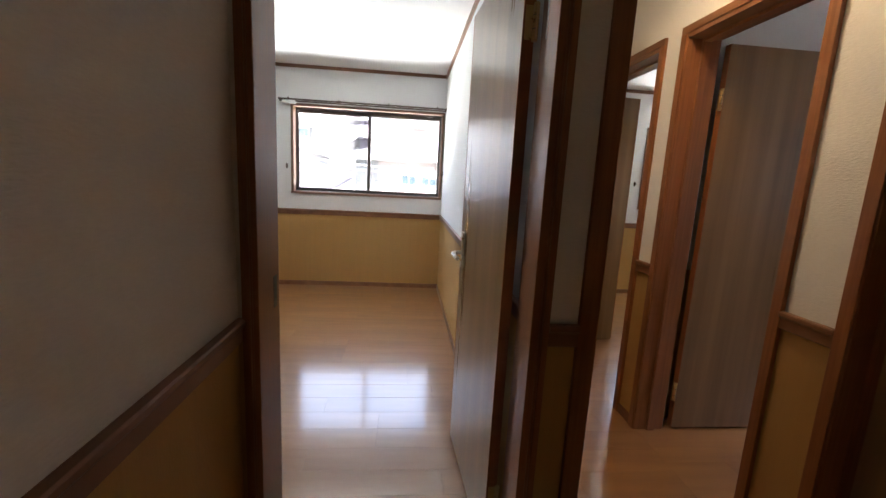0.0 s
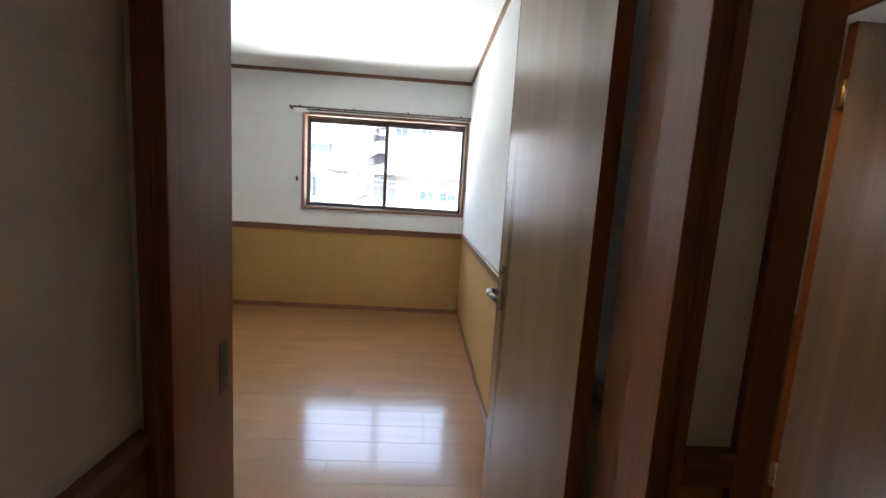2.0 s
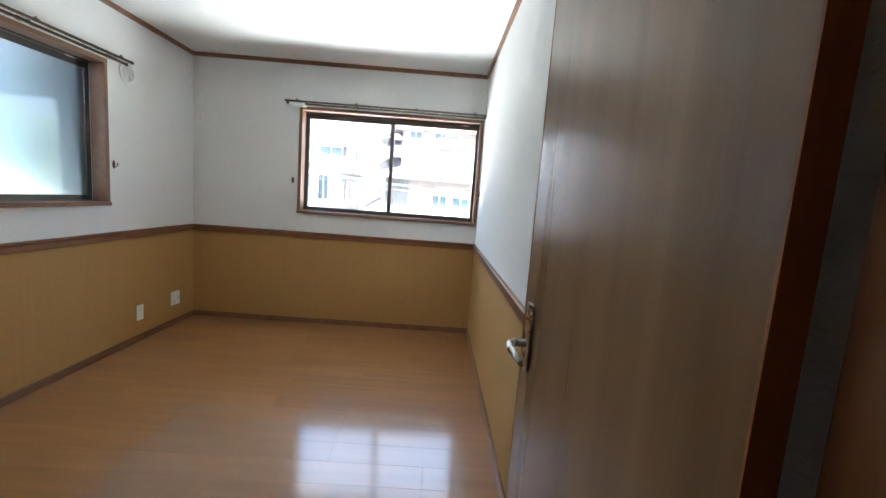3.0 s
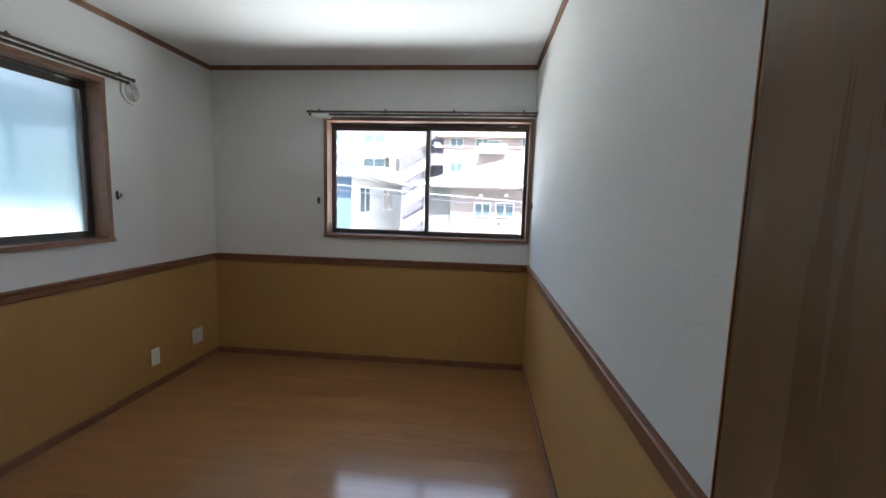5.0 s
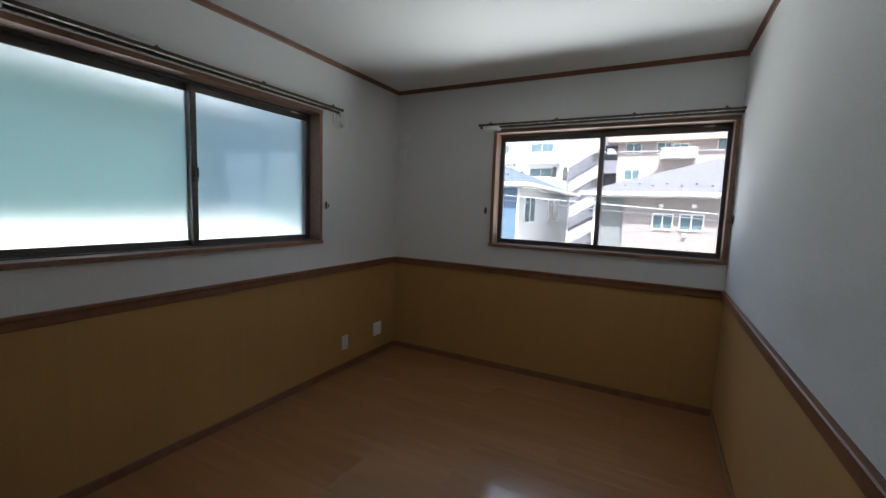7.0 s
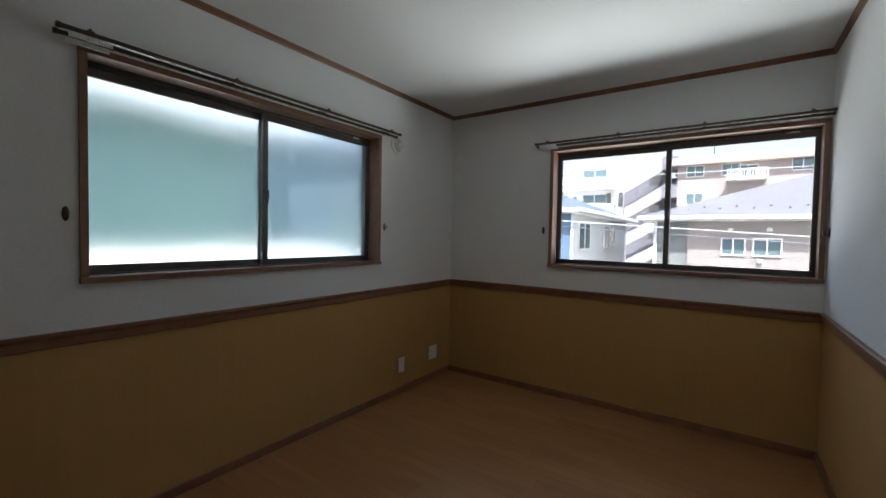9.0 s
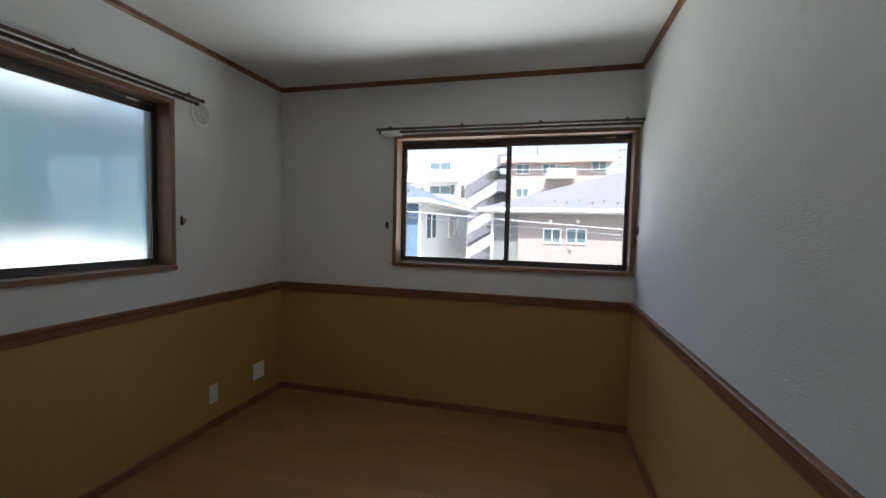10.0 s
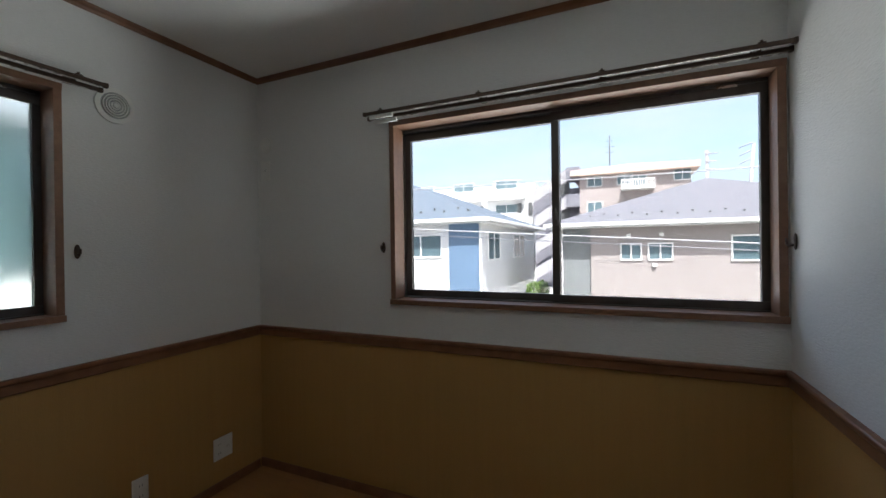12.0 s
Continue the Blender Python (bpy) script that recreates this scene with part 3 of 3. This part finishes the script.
v = thing("wall_vent", (WX, 4.31, 1.992), "round white plastic ventilation grille on the wall", "vent")
part("flange", ring(bmesh.new(), (4.31, 1.992), 0.058, 0.078, 0.0, 0.012), WHITEP, v)
part("backing", ring(bmesh.new(), (4.31, 1.992), 0.0005, 0.058, 0.0, 0.003), CABLE, v, "grey vent opening")
for r in (0.014, 0.025, 0.036, 0.047):
    part("grille_ring", ring(bmesh.new(), (4.31, 1.992), r, r + 0.0042, 0.003, 0.016), WHITEP, v)
part("hub", ring(bmesh.new(), (4.31, 1.992), 0.0004, 0.010, 0.003, 0.020), WHITEP, v)


def plate(axis, c, sgn, u, z, w, h, slots, label):
    def bb(ua, ub, da, db, za, zb, bev=0.0):
        p, q = ((ua, c + sgn * da, za), (ub, c + sgn * db, zb)) if axis == "x" else ((c + sgn * da, ua, za), (c + sgn * db, ub, zb))
        return B(tuple(min(i, j) for i, j in zip(p, q)), tuple(max(i, j) for i, j in zip(p, q)), bev)
    t = thing("wall_outlet", (u, c, z) if axis == "x" else (c, u, z), label, "wall outlet")
    part("cover_plate", bb(u - w / 2, u + w / 2, 0, 0.008, z - h / 2, z + h / 2, 0.003), WHITEP, t)
    for su, sz in slots:
        ins = part("socket", bb(u + su - 0.016, u + su + 0.016, 0.008, 0.0095, z + sz - 0.02, z + sz + 0.02, 0.0006), WHITEP, t)
        for k in (-0.006, 0.006):
            # Thin dark boxes paint the shade of the socket slots.
            part("slot", bb(u + su + k - 0.001, u + su + k + 0.001, 0.0095, 0.0099, z + sz - 0.005, z + sz + 0.005), GREYP, ins)


plate("y", WX, 1, 4.39, 0.225, 0.07, 0.12, [(0, 0.024), (0, -0.024)], "white double wall socket low on the yellow dado")
plate("y", WX, 1, 4.82, 0.235, 0.115, 0.12, [(-0.026, 0.024), (-0.026, -0.024), (0.028, 0)], "wide white socket and aerial plate on the dado")
plate("x", NY, -1, -1.62, 1.825, 0.07, 0.115, [(0, 0)], "white air conditioner socket near the ceiling")
cap = thing("pipe_cap", (-1.61, NY, 1.985), "round white cap over the air conditioner pipe hole", "wall cap")
for nm, ra, rb, da, db in (("flange", 0.052, 0.048, 0.0, 0.006), ("lid", 0.042, 0.038, 0.0062, 0.014)):
    bm = bmesh.new()
    bmesh.ops.create_cone(bm, cap_ends=True, segments=32, radius1=ra, radius2=rb, depth=db - da, matrix=Matrix.Translation((-1.61, NY - (da + db) / 2, 1.985)) @ Matrix.Rotation(radians(90), 4, "X"))
    part(nm, bm, WHITEP, cap)

# ---- outdoors ----
GZ = -3.0
whole("ground", B((-300, -300, GZ - 0.5), (300, 300, GZ)), GROUND, "pale concrete paving and yards reaching the horizon", "ground", kind="structure")


def poly(bm, pts, mi=0):
    f = bm.faces.new([bm.verts.new(p) for p in pts])
    f.material_index = mi
    return f


def hip_roof(bm, x0, x1, y0, y1, z, rise, run, th=0.12):
    """Hipped roof with equal slopes over a rectangle; th: eave thickness."""
    r = min(run, (x1 - x0) / 2, (y1 - y0) / 2)
    a, b, c, d = (x0, y0, z), (x1, y0, z), (x1, y1, z), (x0, y1, z)
    if (x1 - x0) >= (y1 - y0):
        p, q = (x0 + r, (y0 + y1) / 2, z + rise), (x1 - r + 1e-3, (y0 + y1) / 2, z + rise)
        poly(bm, [a, b, q, p]), poly(bm, [b, c, q]), poly(bm, [c, d, p, q]), poly(bm, [d, a, p])
    else:
        p, q = ((x0 + x1) / 2, y0 + r, z + rise), ((x0 + x1) / 2, y1 - r + 1e-3, z + rise)
        poly(bm, [a, b, p]), poly(bm, [b, c, q, p]), poly(bm, [c, d, q]), poly(bm, [d, a, p, q])
    lo = [(x, y, z - th) for x, y, _ in (a, b, c, d)]
    for k, (s, e) in enumerate(((a, b), (b, c), (c, d), (d, a))):
        poly(bm, [s, e, lo[(k + 1) % 4], lo[k]])
    poly(bm, lo[::-1])
    return bm


def far_window(parent, axis, c, sgn, u0, u1, z0, z1, frame=None):
    """Window on a facade; sgn: outwards."""
    def bb(ua, ub, da, db, za, zb):
        p, q = ((ua, c + sgn * da, za), (ub, c + sgn * db, zb)) if axis == "x" else ((c + sgn * da, ua, za), (c + sgn * db, ub, zb))
        return B(tuple(min(i, j) for i, j in zip(p, q)), tuple(max(i, j) for i, j in zip(p, q)))
    m = frame or WHITEP
    bm = bb(u0, u1, 0.005, 0.06, z0, z0 + 0.06)
    for ua, ub, za, zb in ((u0, u1, z1 - 0.05, z1), (u0, u0 + 0.05, z0 + 0.06, z1 - 0.05), (u1 - 0.05, u1, z0 + 0.06, z1 - 0.05), ((u0 + u1) / 2 - 0.025, (u0 + u1) / 2 + 0.025, z0 + 0.06, z1 - 0.05)):
        cs = sorted((c + sgn * 0.005, c + sgn * 0.055))
        box(bm, (ua, cs[0], za) if axis == "x" else (cs[0], ua, za), (ub, cs[1], zb) if axis == "x" else (cs[1], ub, zb))
    w = part("window", bm, m, parent, "white framed sliding window")
    part("pane", bb(u0 + 0.05, u1 - 0.05, 0.004, 0.02, z0 + 0.06, z1 - 0.05), FARGLASS, w, "bluish reflecting pane")


# brown-pink house with a grey hipped roof
h = thing("house", (4.1, 26.8, GZ), "pinkish tile-clad house with grey hipped roof and white gutters", "house")
part("wall", B((-0.85, 20.8, GZ), (10.2, 32.9, 2.05)), BRICK, h)
part("wall", B((-1.95, 20.9, GZ), (-0.851, 32.9, 2.05)), GREYW, h, "grey clad corner bay")
part("roof", hip_roof(bmesh.new(), -2.5, 10.8, 20.2, 33.5, 2.24, 2.35, 6.6), ROOFG, h)
part("gutter", B((-2.55, 20.08, 2.10), (10.85, 20.2, 2.24), 0.02), WHITEP, h, "white eaves gutter")
part("gutter", B((-2.62, 20.2, 2.10), (-2.5, 33.5, 2.24), 0.02), WHITEP, h, "white eaves gutter")
part("soffit", B((-2.45, 20.25, 2.05), (10.75, 33.4, 2.1)), WHITEP, h)
for k in range(24):
    x = -1.9 + k * 0.52
    dd = 0.75 + (0.28 if k % 2 else 0.0)
    part("snow_guard", B((x - 0.04, 20.2 + dd, 2.24 + dd * 0.355), (x + 0.04, 20.2 + dd + 0.05, 2.30 + dd * 0.355)), GREYP, h, "small dark snow guard")
far_window(h, "x", 20.8, -1, 0.25, 1.02, 0.74, 1.42)
far_window(h, "x", 20.8, -1, 1.22, 2.08, 0.74, 1.42)
far_window(h, "x", 20.8, -1, 3.9, 5.9, 0.72, 1.66)
far_window(h, "x", 20.8, -1, 7.2, 8.8, 0.72, 1.66)
for x, z in ((0.55, 1.72), (1.7, 1.74), (1.45, 0.58)):
    part("vent_cap", B((x - 0.08, 20.68, z - 0.08), (x + 0.08, 20.8, z + 0.06), 0.03), WHITEP, h, "white vent cap")
part("downpipe", tube(bmesh.new(), [(-2.0, 20.75, 2.1), (-2.0, 20.75, GZ)], 0.06), WHITEP, h)

# white and blue house
h = thing("house", (-9, 22, GZ), "white house with blue siding panel and blue-grey roof", "house")
part("wall", B((-13.5, 17.7, GZ), (-4.55, 27.8, 2.3)), STUCCO, h)
part("blue_panel", B((-5.75, 17.62, GZ), (-4.5, 17.699, 2.3)), BLUE, h, "blue siding panel")
part("roof", hip_roof(bmesh.new(), -14, -4.05, 17.2, 28.3, 2.42, 2.0, 3.8), ROOFB, h)
part("gutter", B((-14, 17.08, 2.28), (-3.95, 17.2, 2.42), 0.02), WHITEP, h, "white eaves gutter")
part("gutter", B((-4.05, 17.2, 2.28), (-3.93, 28.3, 2.42), 0.02), WHITEP, h, "white eaves gutter")
part("soffit", B((-13.9, 17.25, 2.24), (-4.1, 28.2, 2.29)), WHITEP, h)
part("downpipe", tube(bmesh.new(), [(-4.45, 17.55, 2.25), (-4.45, 17.55, GZ)], 0.05), WHITEP, h)
part("downpipe", tube(bmesh.new(), [(-4.45, 27.6, 2.25), (-4.45, 27.6, GZ)], 0.05), WHITEP, h)
for k in range(14):
    x = -11.0 + k * 0.5
    dd = 0.55 + (0.22 if k % 2 else 0.0)
    part("snow_guard", B((x - 0.04, 17.2 + dd, 2.42 + dd * 0.525), (x + 0.04, 17.25 + dd, 2.51 + dd * 0.525)), GREYP, h, "small dark snow guard")
far_window(h, "x", 17.7, -1, -7.9, -6.05, 0.95, 1.85)
far_window(h, "x", 17.7, -1, -11.5, -9.8, 0.95, 1.85)
far_window(h, "y", -4.55, 1, 18.7, 20.4, 0.8, 1.95)
far_window(h, "y", -4.55, 1, 22.8, 25.2, 0.8, 1.95)

# apartment block behind
h = thing("apartment_building", (0, 52, GZ), "tan tiled apartment block with white balconies and outside stairs", "apartment building")
part("wall", B((-3.6, 46, GZ), (6.0, 58, 8.2)), TAN, h)
part("roof", hip_roof(bmesh.new(), -4.4, 6.6, 45.2, 58.8, 8.75, 0.9, 4, 0.55), TERRA, h, "pale terracotta roof slab")
part("rooftop_room", B((6.0, 50, GZ), (8.2, 58, 7.4)), TAN, h)
b = part("balcony", B((0.2, 44.7, 6.55), (3.0, 46, 6.75)), WHITEP, h, "white slab balcony")
part("parapet", B((0.2, 44.7, 7.35), (3.0, 44.8, 7.45)), WHITEP, b)
for k in range(15):
    part("baluster", B((0.22 + k * 0.196, 44.72, 6.75), (0.29 + k * 0.196, 44.78, 7.35)), WHITEP, b)
for x0, z0 in ((-0.2, 7.1), (4.6, 7.2), (-2.9, 4.6), (-2.9, 7.1), (4.6, 4.2), (1.0, 6.9)):
    far_window(h, "x", 46, -1, x0, x0 + 1.4, z0, z0 + 1.05)
# outside stair tower
part("stair_tower", B((-8.6, 48.0, GZ), (-3.601, 57, 7.4)), STAIRC, h, "concrete stair tower with lavender-grey shade in its colour")
for k in range(4):
    z = -2.2 + k * 2.7
    bm = bmesh.new()
    a, c = (-8.2, z), (-4.6, z + 2.2)
    s, e = (a, c) if k % 2 == 0 else (a, c)
    for y in (46.2,):
        p = [(s[0], y, s[1]), (e[0], y, e[1]), (e[0], y, e[1] + 1.25), (s[0], y, s[1] + 1.25)]
        q = [(x, y + 0.25, zz) for x, _, zz in p]
        poly(bm, p), poly(bm, q[::-1])
        for i in range(4):
            poly(bm, [p[i], p[(i + 1) % 4], q[(i + 1) % 4], q[i]])
    part("stair_parapet", bm, CONC, h, "pale sloping stair parapet")
    part("landing", B((-4.9, 46.0, z + 2.1), (-3.602, 48.0, z + 3.35)), STAIRC, h)
    # No hole is cut: a dark panel paints the opening's shade.
    part("stair_opening", B((-6.2, 47.95, z + 0.9), (-4.8, 47.999, z + 2.5)), GREYP, h, "dark panel for the shade inside a stair opening")
# long white wing
part("wing", B((-34, 49, GZ), (-8.601, 60, 8.4)), STUCCO, h, "white wing with balconies")
for k in range(4):
    for j in range(4):
        x, z = -14.0 - k * 5.2, -1.6 + j * 2.75
        bb_ = part("balcony", B((x, 47.8, z), (x + 4.4, 49, z + 1.15)), STUCCO, h, "white balcony")
        far_window(h, "x", 49, -1, x + 0.8, x + 3.4, z + 1.3, z + 2.3)
for x in (-9.4, -10.6):
    for j in range(3):
        part("slot_window", B((x, 48.9, -0.6 + j * 2.7), (x + 0.45, 48.999, 0.9 + j * 2.7)), GREYP, h, "narrow dark window")
bm = tube(bmesh.new(), [(-0.9, 50, 9.4), (-0.9, 50, 13.0)], 0.05)
for z, w in ((12.4, 0.3), (11.8, 0.5), (11.2, 0.4)):
    tube(bm, [(-0.9 - w, 50, z), (-0.9 + w, 50, z)], 0.025)
part("aerial", bm, GREYP, h, "thin rooftop aerial mast")


def pole(x, y, top, lean=0.0):
    t = thing("utility_pole", (x, y, GZ), "grey concrete utility pole with cross arms in the distance", "utility pole", "utility poles")
    part("pole", tube(bmesh.new(), [(x, y, GZ), (x + lean, y, top)], 0.17, 10), CONC, t)
    for k, w in enumerate((1.1, 0.9, 0.8)):
        z = top - 0.4 - k * 0.9
        part("cross_arm", tube(bmesh.new(), [(x - w * 0.2, y - 0.2, z), (x + w, y - 0.2, z + (0.5 if lean else 0))], 0.07, 6), CONC, t)


pole(9.1, 58, 12.0)
pole(12.3, 58, 12.3, 1.2)


def cable(pts, r, label):
    a, b, sag = pts
    a, b = Vector(a), Vector(b)
    ps = [a.lerp(b, k / 24) - Vector((0, 0, sag * 4 * (k / 24) * (1 - k / 24))) for k in range(25)]
    whole("overhead_cable", tube(bmesh.new(), ps, r, 6), CABLE, label, "cable", "overhead cables")


def cable_post(x, y, top, arms):
    t = thing("utility_pole", (x, y, GZ), "grey concrete pole carrying the overhead cables", "utility pole", "utility poles")
    part("pole", tube(bmesh.new(), [(x, y, GZ), (x, y, top)], 0.15, 10), CONC, t)
    for z in arms:
        part("cross_arm", B((x - 0.08, y - 2.2, z - 0.06), (x + 0.08, y + 0.8, z + 0.06)), CONC, t)


cable_post(-30, 13.15, 5.2, (3.9, 3.7))
cable_post(30, 15.15, 5.2, (3.6, -0.26))
cable(((-30, 13.0, 3.9), (30, 15.0, 3.6), 0.75), 0.013, "thin grey overhead cable crossing the street")
cable(((-30, 11.1, 3.7), (30, 14.2, -0.26), 0.2), 0.016, "pale overhead cable crossing in front of the houses")
cable(((-30, 11.1, 3.66), (30, 14.4, -0.30), 0.30), 0.012, "second pale overhead cable below the first")


def bush(x, y, z, r, name="bush", label="bright green clipped garden bush"):
    rng = random.Random(int(x * 10 + y))
    t = thing(name, (x, y, GZ), label, "bush")
    part("trunk", tube(bmesh.new(), [(x, y, GZ), (x + 0.05, y, GZ + (z - GZ) * 0.6), (x, y, z)], 0.05, 6), BARK, t)
    bm = bmesh.new()
    for k in range(700):
        d = Vector((rng.gauss(0, 1), rng.gauss(0, 1), rng.gauss(0, 1))).normalized() * r * (0.55 + 0.5 * rng.random() ** 0.5)
        c = Vector((x, y, z)) + Vector((d.x, d.y, d.z * 1.3))
        u = Vector((rng.gauss(0, 1), rng.gauss(0, 1), rng.gauss(0, 1))).normalized()
        w = u.orthogonal().normalized()
        s = r * 0.13
        poly(bm, [c - u * s, c + w * s * 0.5, c + u * s, c - w * s * 0.5])
    part("crown", bm, LEAF, t)


bush(-3.1, 22.5, -0.62, 0.3)
bush(-3.7, 23.5, -0.9, 0.4)
bush(6.0, 11.0, 0.2, 1.3, "tree", "small leafy garden tree beside the house")
bush(7.4, 13.0, 0.6, 1.6, "tree", "small leafy garden tree beside the house")

# neighbour beyond the frosted window
h = thing("house", (-8, 3, GZ), "grey-green sided neighbouring house with a low pale roof", "house")
part("wall", B((-12, -3, GZ), (-5.6, 5.5, 2.8)), TEAL, h)
part("roof", hip_roof(bmesh.new(), -12.6, -5.1, -3.6, 6.0, 2.95, 1.3, 3.7), ROOFB, h)
part("gutter", B((-5.1, -3.6, 2.81), (-4.99, 6.0, 2.93), 0.02), WHITEP, h, "white eaves gutter")
part("lean_to_roof", B((-5.6, -2.5, 0.80), (-3.5, 5.9, 0.93)), WHITEP, h, "white lean-to roof")
part("lean_to_wall", B((-5.6, -2.4, GZ), (-3.7, 5.8, 0.799)), STUCCO, h)
# Added house, hiding bright sky behind the frosted window's right pane.
h = thing("house", (-10, 7.3, GZ), "slate-blue house added to darken the view through the frosted pane", "house")
part("wall", B((-13.4, 6.3, GZ), (-6.8, 9.6, 3.2)), SHADEW, h)
part("roof", hip_roof(bmesh.new(), -13.8, -6.4, 6.05, 9.9, 3.32, 0.8, 1.5), ROOFB, h)

# ---- floor planks ----
FLOOR = bpy.data.objects["floor"]
PLANKS = {}


def plank_mesh(l, w):
    key = (round(l, 3), round(w, 3))
    if key not in PLANKS:
        bm = bmesh.new()
        e, d = 0.0007, 0.0003
        vs = [bm.verts.new(p) for p in ((0, 0, -0.012), (l, 0, -0.012), (l, w, -0.012), (0, w, -0.012), (0, 0, -d), (l, 0, -d), (l, w, -d), (0, w, -d), (e, e, 0), (l - e, e, 0), (l - e, w - e, 0), (e, w - e, 0))]
        for q in ((0, 1, 5, 4), (1, 2, 6, 5), (2, 3, 7, 6), (3, 0, 4, 7), (4, 5, 9, 8), (5, 6, 10, 9), (6, 7, 11, 10), (7, 4, 8, 11), (8, 9, 10, 11)):
            bm.faces.new([vs[k] for k in q])
        PLANKS[key] = mesh_of("plank", bm, FLOORM)
    return PLANKS[key]


def lay(x0, x1, y0, y1, w=0.1515, full=0.909, seed=1):
    rng = random.Random(seed)
    y = y0
    while y < y1 - 0.01:
        ww = min(w, y1 - y)
        x, l = x0, full * rng.choice((1 / 3, 0.5, 2 / 3, 1.0))
        while x < x1 - 0.005:
            ll = min(l, x1 - x)
            ob = new("plank", plank_mesh(ll - 0.0006, ww - 0.0006))
            ob.parent = FLOOR
            ob.location = (x, y, 0)
            x, l = x + ll, full
        y += ww


lay(WX, EX, SY, NY, seed=3)
lay(HW, HX, -1.3, HF, seed=5)
lay(0.183, 0.895, HF, SY, seed=6)
lay(CX, HX, HF, 3.75, seed=7)
lay(HX, 5.0, 2.5, NY, seed=8, w=0.303)
lay(HX, 5.0, -1.3, 2.4, seed=9, w=0.303)
